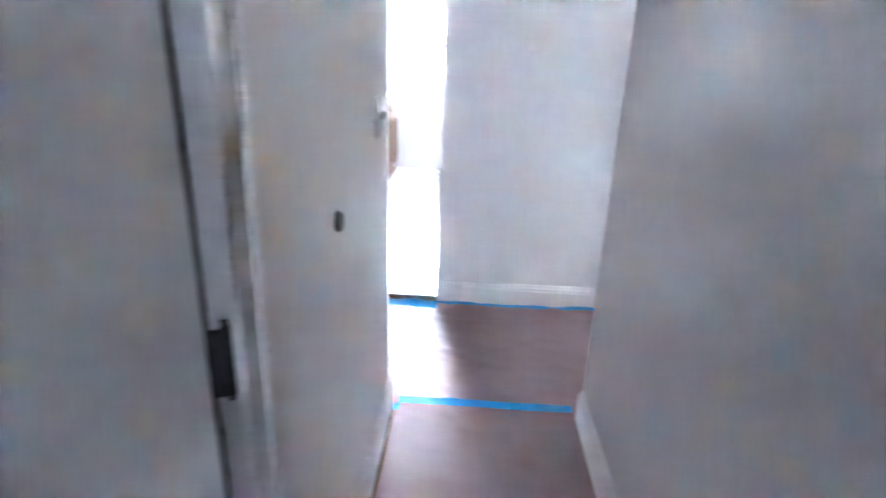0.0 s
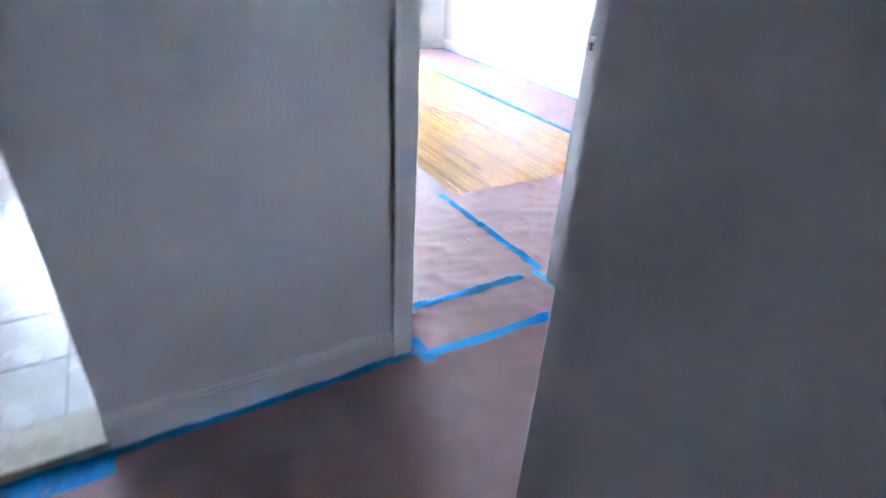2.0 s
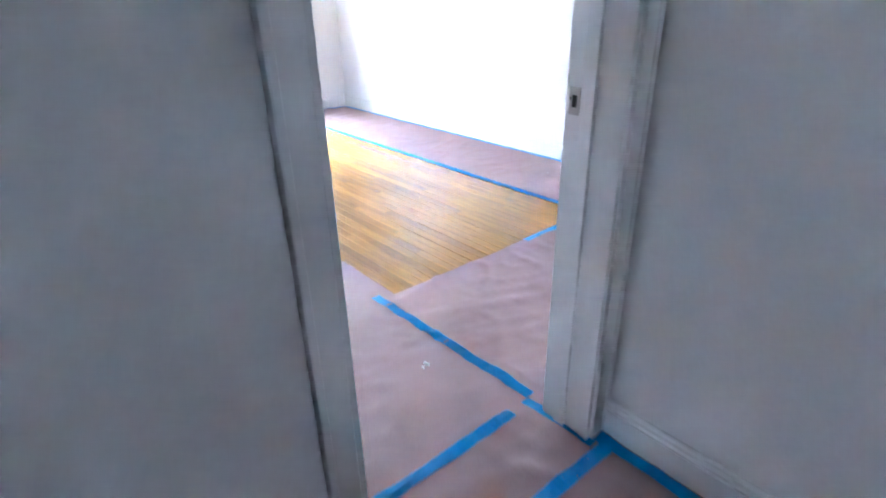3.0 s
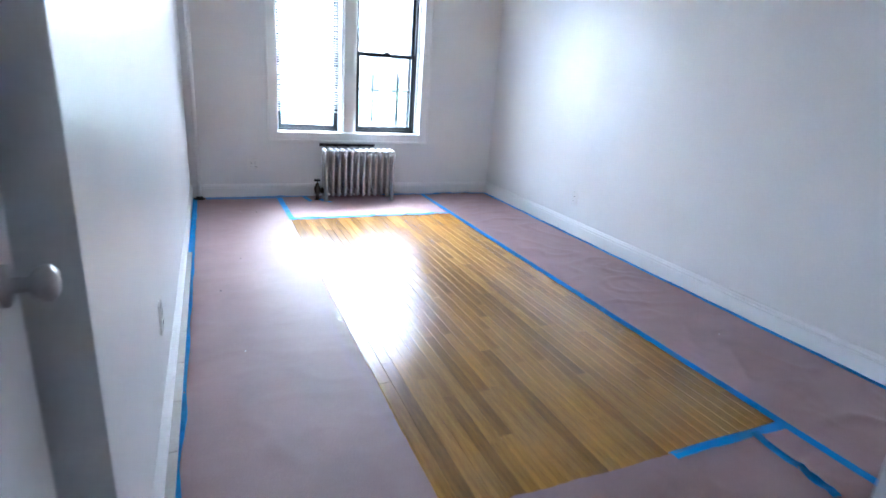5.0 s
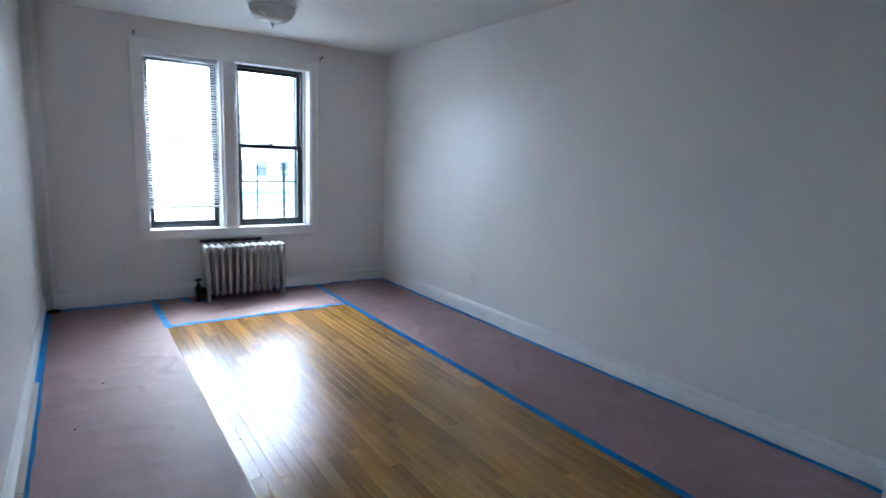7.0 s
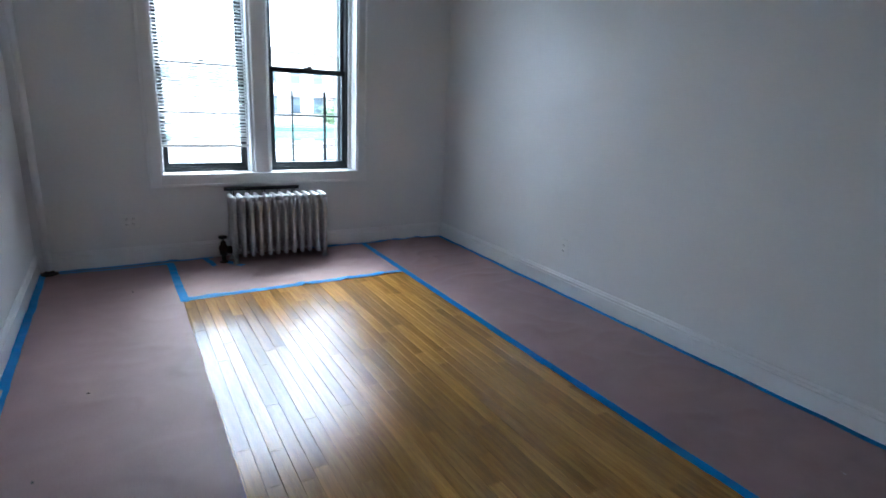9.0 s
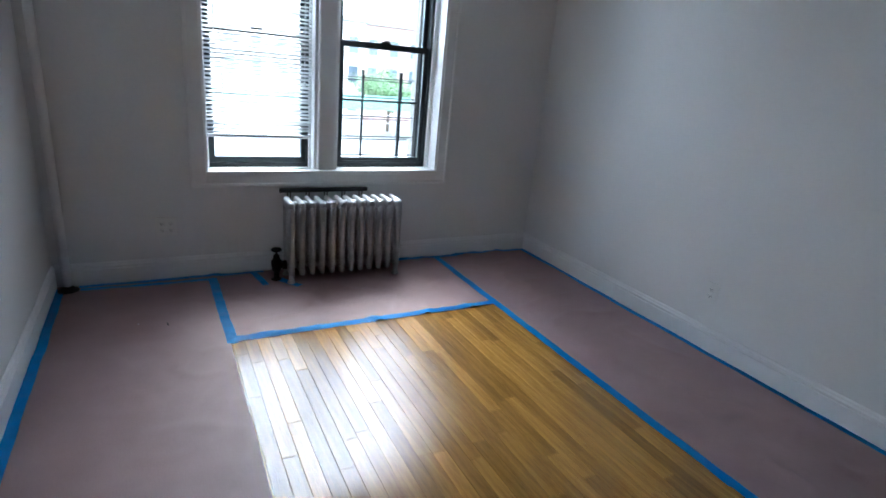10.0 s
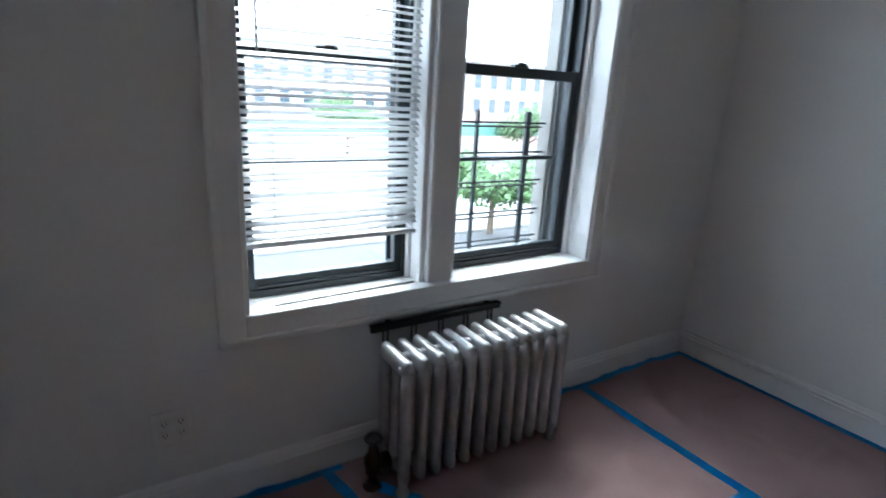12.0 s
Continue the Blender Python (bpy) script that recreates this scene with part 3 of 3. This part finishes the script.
part("tip", rod(bmesh.new(), (0, 0.045, 0), (0, 0.065, 0), 0.011, 12), RUBBER, stop, "dark rubber tip")
sw2 = thing("thermostat", "small white cover plate on the hall wall", "cover plate", (-0.62, S0, 1.42))
part("plate", boxed(-0.04, 0.04, -0.007, 0.001, -0.03, 0.03, 0.003), PLATE, sw2)


# ---- floor covering: paper and tape ----
def lay(x, y):
    """Height of the wrinkled paper above the floor."""
    a = noise.noise((x * 2.1 + 3, y * 3.2, 0.3))
    ridge = max(0.0, 1 - abs(noise.noise((x * 2.6 + y * 1.2, y * 4.2 - x, 5.1))) * 5)
    ridge2 = max(0.0, 1 - abs(noise.noise((x * 6.5 - y * 2.0, y * 5.0 + x * 2, 9.7))) * 6)
    if WL < x < WR and NEAR < y < FAR:
        return 0.0042
    calm = 0.45 if x < 0.8 and y > 1.75 else 1.5 * max(0.12, min(1.0, (x - 2.4) / 0.15, (3.14 - x) / 0.15)) if x > 2.3 else 0.5 if y < 0.4 else 1.0
    near = min(1.0, max(0.0, (1.7 - y) / 0.3)) * (0.3 if y < 0.42 else 1.0) if x < 2.3 else 0.0
    crease = max(0.0, 1 - abs(noise.noise((x * 2.2 + 7, y * 11.0 + x * 2.5, 3.3))) * 4)
    return 0.0062 + near * 0.0075 * crease ** 2 + calm * (0.0018 * a + 0.0075 * ridge ** 2 + 0.0035 * ridge2 ** 2)


def sheet(x0, x1, y0, y1, lift, label, wave=0.004):
    step = 0.02
    nx, ny = max(2, int((x1 - x0) / step)), max(2, int((y1 - y0) / step))
    bm = bmesh.new()
    grid = []
    for i in range(nx + 1):
        col = []
        for j in range(ny + 1):
            x, y = x0 + (x1 - x0) * i / nx, y0 + (y1 - y0) * j / ny
            if i in (0, nx):
                x += wave * noise.noise((y * 3, x * 9, 1.0))
            if j in (0, ny):
                y += wave * noise.noise((x * 3, y * 9, 2.0))
            col.append(bm.verts.new((x, y, lay(x, y) + lift)))
        grid.append(col)
    for i in range(nx):
        for j in range(ny):
            bm.faces.new((grid[i][j], grid[i + 1][j], grid[i + 1][j + 1], grid[i][j + 1]))
    return tagged(part("floor_paper", bm, PAPER, None, smooth=True), label, "floor paper", "floor paper sheets")


FAR, NEAR, WL, WR = 5.215, 1.69, 0.815, 2.345
sheet(0.017, WL, 0.3, 6.1, 0.0015, "long pink paper sheet along the wall by the door")
sheet(WR, W - 0.017, 0.7, 6.1, 0.0, "long wrinkled pink paper sheet along the long wall")
sheet(WL - 0.03, WR + 0.02, FAR, 6.1, 0.0, "pink paper sheet under the radiator")
sheet(WL - 0.06, WR + 0.03, 0.7, NEAR, 0.0, "wrinkled pink paper sheet inside the doorway")
sheet(-2.4, HX - 0.017, PN + 0.015, 0.506, 0.0, "pink paper sheet across the hall")
sheet(-0.055, 0.73, 0.38, 0.76, 0.0006, "wrinkled pink paper sheet in the doorway")
sheet(PW + 0.03, PE - 0.1, -3.2, PN + 0.055, 0.001, "pink paper sheet along the passage")
sheet(PE - 0.2, PE - 0.017, -3.2, PN + 0.015, -0.001, "narrow pink paper sheet along the passage wall")


def tape(a, b, wide=0.048, label="strip of blue painter's tape on the floor", curl=0.004):
    a, b = Vector(a), Vector(b)
    d = b - a
    n = max(2, int(d.length / 0.03))
    side = Vector((-d.y, d.x)).normalized()
    bm = bmesh.new()
    rows = []
    for i in range(n + 1):
        c = a + d * i / n + side * curl * noise.noise((a.x * 5 + i * 0.11, a.y * 7, 4.0))
        row = []
        for k in (-0.5, 0.0, 0.5):
            p = c + side * wide * k * (1 + 0.08 * noise.noise((i * 0.6, a.x * 9, k)))
            row.append(bm.verts.new((p.x, p.y, max(lay(p.x + dx, p.y + dy) for dx in (-0.008, 0, 0.008) for dy in (-0.008, 0, 0.008)) + 0.002)))
        rows.append(row)
    for r0, r1 in zip(rows, rows[1:]):
        for k in range(2):
            bm.faces.new((r0[k], r0[k + 1], r1[k + 1], r1[k]))
    bmesh.ops.solidify(bm, geom=bm.faces, thickness=-0.0006)
    return tagged(part("tape_strip", bm, TAPE), label, "tape", "blue tape strips")


ALONG = "blue painter's tape where the paper meets the baseboard"
tape((0.038, 1.000), (0.038, 3.720), 0.042, ALONG, 0.012)
tape((0.036, 3.680), (0.036, 6.070), 0.042, ALONG, 0.012)
tape((W - 0.036, 0.750), (W - 0.036, 2.820), 0.04, ALONG, 0.012)
tape((W - 0.034, 2.780), (W - 0.036, 4.520), 0.036, ALONG, 0.012)
tape((W - 0.037, 4.480), (W - 0.036, 6.090), 0.04, ALONG, 0.012)
tape((0.12, N - 0.034), (1.12, N - 0.036), 0.034, ALONG, 0.01)
tape((1.9, N - 0.034), (3.14, N - 0.036), 0.036, ALONG, 0.01)
EDGE = "blue painter's tape along the edge of the bare wood"
tape((2.365, 1.200), (2.36, 3.620), 0.048, EDGE)
tape((2.36, 3.580), (2.37, 6.090), 0.048, EDGE)
tape((0.8, 5.224), (2.375, 5.238), 0.048, EDGE)
tape((0.825, 5.185), (0.812, 6.040), 0.05)
tape((0.13, 6.040), (0.82, 6.020), 0.034)
tape((1.735, 1.68), (2.38, 1.688), 0.048, EDGE)
tape((2.17, 1.668), (2.14, 1.330), 0.045)
tape((0.73, 1.730), (0.755, 0.775), 0.045)
tape((0.01, 0.755), (0.64, 0.755), 0.045)
tape((-0.06, 0.462), (0.75, 0.455), 0.05)
tape((HX - 0.042, -0.28), (HX - 0.044, 0.500), 0.045, ALONG)
tape((0.735, 0.490), (0.72, 0.770), 0.04, ALONG)
tape((-1.07, 0.490), (-0.05, 0.490), 0.036, ALONG)
tape((-0.03, 0.420), (-0.028, 0.580), 0.05)
tape((-2.0, 0.455), (-1.05, 0.455), 0.1, "wide blue painter's tape against the kitchen saddle")
tape((PW + 0.035, PN + 0.05), (PE - 0.02, PN + 0.055), 0.048, "blue painter's tape across the passage")
tape((PW + 0.03, PN - 0.02), (PW + 0.035, PN + 0.025), 0.03)
tape((1.057, 6.075), (1.1, 5.860), 0.04, "short piece of blue tape by the radiator valve")
tape((1.19, 5.920), (1.29, 5.790), 0.045, "short piece of blue tape under the radiator")

for x, y, s in ((0.59, 1.16, 0.012), (0.568, 1.155, 0.006), (0.55, 5.47, 0.007), (0.35, 4.22, 0.006), (0.21, 3.67, 0.007), (0.87, 5.83, 0.004), (0.84, 5.78, 0.003), (0.42, 5.52, 0.003), (0.3, 2.9, 0.004), (2.8, 2.4, 0.004)):
    bm = boxed(-s, s, -s * 0.5, s * 0.5, 0, s * 0.7, s * 0.2)
    c = tagged(part("paint_chip", bm, PLATE if y < 3.6 or s < 0.005 else BLACK), "tiny flake of debris on the pink paper", "debris", "debris flakes")
    c.location = (x, y, lay(x, y) + 0.0015)
    c.rotation_euler = (0.1, 0.2, x * 9)

# ---- kitchen ----
kz = 0.035
kitchen_floor = setting("floor_kitchen", boxed(-2.42, -0.12, S0 + 0.12, 4.3, -0.001, kz - 0.006), GROUT, "kitchen floor of pale square tiles", "floor")
setting("door_sill", boxed(-2.0, -1.06, S0 - 0.01, S0 + 0.16, 0.0, kz + 0.004, 0.006), MARBLE, "cream stone saddle at the kitchen opening", "threshold")
CX = -1.79


def raised_door(bm_y0, bm_y1, z0, z1, x=CX):
    """A frame-and-panel door that faces +x."""
    bm = bmesh.new()
    f = 0.055
    box(bm, x, x + 0.018, bm_y0, bm_y0 + f, z0, z1, 0.003)
    box(bm, x, x + 0.018, bm_y1 - f, bm_y1, z0, z1, 0.003)
    box(bm, x, x + 0.018, bm_y0 + f, bm_y1 - f, z0, z0 + f, 0.003)
    box(bm, x, x + 0.018, bm_y0 + f, bm_y1 - f, z1 - f, z1, 0.003)
    box(bm, x, x + 0.006, bm_y0 + f, bm_y1 - f, z0 + f, z1 - f)
    return bm


def cabinet(y0, y1, top, fronts, name, label):
    c = thing(name, label, "cabinet", (0, 0, kz), "kitchen cabinets")
    part("body", boxed(-2.42, CX, y0 + 0.002, y1 - 0.002, 0.1, top, 0.002), OAK, c)
    part("toe_board", boxed(-2.42, CX - 0.02, y0 + 0.002, y1 - 0.002, 0.0, 0.1), TOEWOOD, c)
    for kind, a, b, lo, hi in fronts:
        d = part(kind, raised_door(y0 + a * (y1 - y0) + 0.012, y0 + b * (y1 - y0) - 0.012, lo, hi), OAK, c)
        if hi - lo > 0.25:
            part("panel", boxed(CX + 0.004, CX + 0.015, y0 + a * (y1 - y0) + 0.085, y0 + b * (y1 - y0) - 0.085, lo + 0.075, hi - 0.075, 0.008), OAK, d)
    return c


cabinet(0.72, 1.37, 2.2, [("door", 0, 0.5, 0.12, 0.72), ("door", 0.5, 1, 0.12, 0.72), ("door", 0, 0.5, 0.75, 2.17), ("door", 0.5, 1, 0.75, 2.17)], "tall_cabinet", "tall honey oak pantry cabinet with panel doors")
y = 1.37
for wide in (0.7, 0.7, 0.7, 0.6):
    cabinet(y, y + wide, 0.87, [("door", 0, 0.5, 0.12, 0.68), ("door", 0.5, 1, 0.12, 0.68), ("drawer", 0, 1, 0.71, 0.85)], "base_cabinet", "honey oak base cabinet with drawer and panel doors")
    y += wide
tagged(part("worktop", box(boxed(-2.42, CX + 0.03, 1.37, 4.07, 0.906, 0.945, 0.006), -2.42, -2.4, 1.37, 4.07, 0.94, 1.04, 0.003), COUNTER), "grey laminate worktop on the kitchen cabinets", "worktop")
hob = thing("cooktop", "black gas cooktop set on the worktop", "cooktop", (-2.1, 2.55, 0.945))
part("tray", boxed(-0.25, 0.25, -0.28, 0.28, 0.0, 0.03, 0.008), BLACK, hob)
for sx in (-0.12, 0.12):
    for sy in (-0.14, 0.14):
        bm = bmesh.new()
        rod(bm, (sx - 0.1, sy, 0.05), (sx + 0.1, sy, 0.05), 0.007, 8)
        rod(bm, (sx, sy - 0.1, 0.05), (sx, sy + 0.1, 0.05), 0.007, 8)
        rod(bm, (sx, sy, 0.03), (sx, sy, 0.045), 0.04, 16)
        part("burner_grate", bm, BLACK, hob)
bm = bmesh.new()
for a, b, c, d in ((-1.85, -1.81, 1.08, 1.86), (-1.17, -1.13, 1.08, 1.86), (-1.81, -1.17, 1.08, 1.12), (-1.81, -1.17, 1.82, 1.86), (-1.81, -1.17, 1.45, 1.49)):
    box(bm, a, b, 4.36, 4.41, c, d, 0.003)
setting("window_2", bm, TRIM, "bright kitchen window with white frame", "window")
# frame of the added back window, out of view, there to brighten the passage
bm = bmesh.new()
for a, b, c, d in ((-0.71, -0.695, 1.33, 1.51), (-0.545, -0.53, 1.33, 1.51), (-0.695, -0.545, 1.33, 1.345), (-0.695, -0.545, 1.495, 1.51)):
    box(bm, a, b, -6.05, -6.0, c, d, 0.003)
setting("window_added_light", bm, TRIM, "added unseen window that lets light into the passage", "window")

# ---- outside ----
G = -5.5
setting("ground", boxed(-300, 300, 6.6, 900, G - 0.3, G), CONCRETE, "pale concrete ground across the street", "ground")
setting("road", boxed(-160, 160, 14, 26, G, G + 0.02), ASPHALT, "grey asphalt street below the window", "road")
setting("pavement", boxed(-160, 160, 26, 30, G, G + 0.14, 0.03), CONCRETE, "raised concrete pavement with kerb", "pavement")


def house(x0, x1, y, deep, floors, wall_m, label):
    h = thing("apartment_building", label, "building", (x0, y, G))
    top = floors * 3.1 + 1.4
    part("wall", boxed(0, x1 - x0, 0, deep, 0, top), wall_m, h)
    part("roof", boxed(-0.3, x1 - x0 + 0.3, -0.4, deep, top, top + 0.5, 0.1), STONE, h, "projecting stone cornice")
    frame_mesh = pane_mesh = None
    n = int((x1 - x0) / 2.6)
    for f in range(floors):
        for i in range(n):
            wx, wz = (i + 0.5) * (x1 - x0) / n, 1.3 + f * 3.1
            if frame_mesh is None:
                bm = bmesh.new()
                box(bm, -0.65, 0.65, -0.12, 0.02, -0.14, 0.0, 0.02)
                box(bm, -0.6, -0.52, -0.06, 0.02, 0, 1.75)
                box(bm, 0.52, 0.6, -0.06, 0.02, 0, 1.75)
                box(bm, -0.52, 0.52, -0.06, 0.02, 1.67, 1.75)
                box(bm, -0.52, 0.52, -0.05, 0.02, 0.84, 0.9)
                w = part("window", bm, STONE, h)
                g = part("pane", boxed(-0.52, 0.52, -0.02, 0.03, 0.0, 1.67), WINDOW_FAR, w)
                frame_mesh, pane_mesh = w.data, g.data
            else:
                w, g = new("window", frame_mesh), new("pane", pane_mesh)
                w.parent, g.parent = h, w
            w.location = (wx, 0, wz)
    return h


house(-30, 22, 64, 14, 3, PALE, "pale brick apartment building across the street")
house(22.4, 62, 66, 14, 3, BRICK, "red brick apartment building across the street")
house(-80, -30.4, 65, 14, 3, BRICK, "long red brick apartment building far down the street")

shed = thing("sidewalk_shed", "green construction shed on steel posts over the pavement", "sidewalk shed", (8, 50, G))
part("hoarding", boxed(-6, 44, 0, 0.12, 2.8, 3.9), GREEN, shed, "green plywood hoarding")
part("deck", boxed(-6, 44, 0, 3, 2.65, 2.8), GREEN, shed)
for i in range(22):
    x = -6 + i * 2.28
    part("post", rod(bmesh.new(), (x, 0.1, 0), (x, 0.1, 2.7), 0.05, 8), PIPE_M, shed)
for z in (1.5, 2.2):
    part("rail", rod(bmesh.new(), (-6, 0.1, z), (44, 0.1, z), 0.035, 8), PIPE_M, shed)


def tree(x, y, tall, seed, label):
    rnd = random.Random(seed)
    t = thing("street_tree", label, "tree", (x, y, G))
    bm = bmesh.new()
    rod(bm, (0, 0, 0), (0.05, 0.02, tall * 0.45), 0.17, 10, 0.11)
    tips = []
    for i in range(9):
        a = i * 2.4 + rnd.random()
        base = Vector((0.05, 0.02, tall * (0.32 + 0.13 * rnd.random())))
        tip = base + Vector((math.cos(a), math.sin(a), 0)) * tall * rnd.uniform(0.22, 0.5) + Vector((0, 0, tall * rnd.uniform(0.12, 0.42)))
        rod(bm, base, tip, 0.07, 7, 0.02)
        tips += [tip, base.lerp(tip, 0.7)]
    part("trunk", bm, BARK, t)
    verts, faces = [], []
    for tip in tips:
        for _ in range(260):
            c = tip + Vector((rnd.gauss(0, 1), rnd.gauss(0, 1), rnd.gauss(0, 0.8))) * tall * 0.085
            u = Vector((rnd.uniform(-1, 1), rnd.uniform(-1, 1), rnd.uniform(-1, 1))).normalized()
            v = u.orthogonal().normalized()
            s = rnd.uniform(0.1, 0.24)
            k0 = len(verts)
            verts += [c - u * s, c + v * s * 0.5, c + u * s, c - v * s * 0.5]
            faces.append((k0, k0 + 1, k0 + 2, k0 + 3))
    me = bpy.data.meshes.new("crown")
    me.from_pydata(verts, [], faces)
    me.materials.append(LEAF)
    tagged(new("crown", me), kind="stuff").parent = t


tree(17.0, 25.5, 4.7, 1, "leafy green street tree on the far side of the street")
tree(22.0, 56.0, 7.0, 2, "leafy green street tree behind the shed")
tree(38.0, 47.0, 6.4, 3, "leafy green street tree beside the shed")
tree(-8.0, 44.0, 6.4, 5, "leafy green street tree far across the street")

# ---- pieces: floor strips and kitchen tiles ----
rnd = random.Random(7)
meshes = {}


def strip_mesh(length):
    if length not in meshes:
        bm = boxed(-0.0281, 0.0281, 0.0, length - 0.0012, -0.012, 0.0035, 0.0007, 1)
        me = bpy.data.meshes.new("plank")
        bm.to_mesh(me)
        bm.free()
        me.materials.append(PLANK)
        meshes[length] = me
    return meshes[length]


row, x = 0, WL - 0.05
while x < WR + 0.02:
    y = NEAR - 0.06 - rnd.uniform(0, 0.03)
    while y < FAR + 0.03:
        length = round(rnd.choice((0.36, 0.52, 0.68, 0.84, 1.0, 1.16)), 2)
        if y + length > FAR + 0.06:
            length = max(0.1, round((FAR + 0.06 - y) / 0.04) * 0.04)
        p = new("plank", strip_mesh(round(length, 2)))
        p.parent = floor
        p.location = (x + 0.0285, y, rnd.uniform(-0.0004, 0.0004))
        y += length
    x += 0.0571

tile_mesh = bpy.data.meshes.new("tile")
bm = boxed(-0.151, 0.151, -0.151, 0.151, -0.008, 0.0, 0.002, 1)
bm.to_mesh(tile_mesh)
bm.free()
tile_mesh.materials.append(TILE)
for i in range(6):
    for j in range(12):
        p = new("tile", tile_mesh)
        p.parent = kitchen_floor
        p.location = (-1.79 + 0.155 + i * 0.306, S0 + 0.16 + 0.155 + j * 0.306, kz + rnd.uniform(-0.0005, 0.0005))
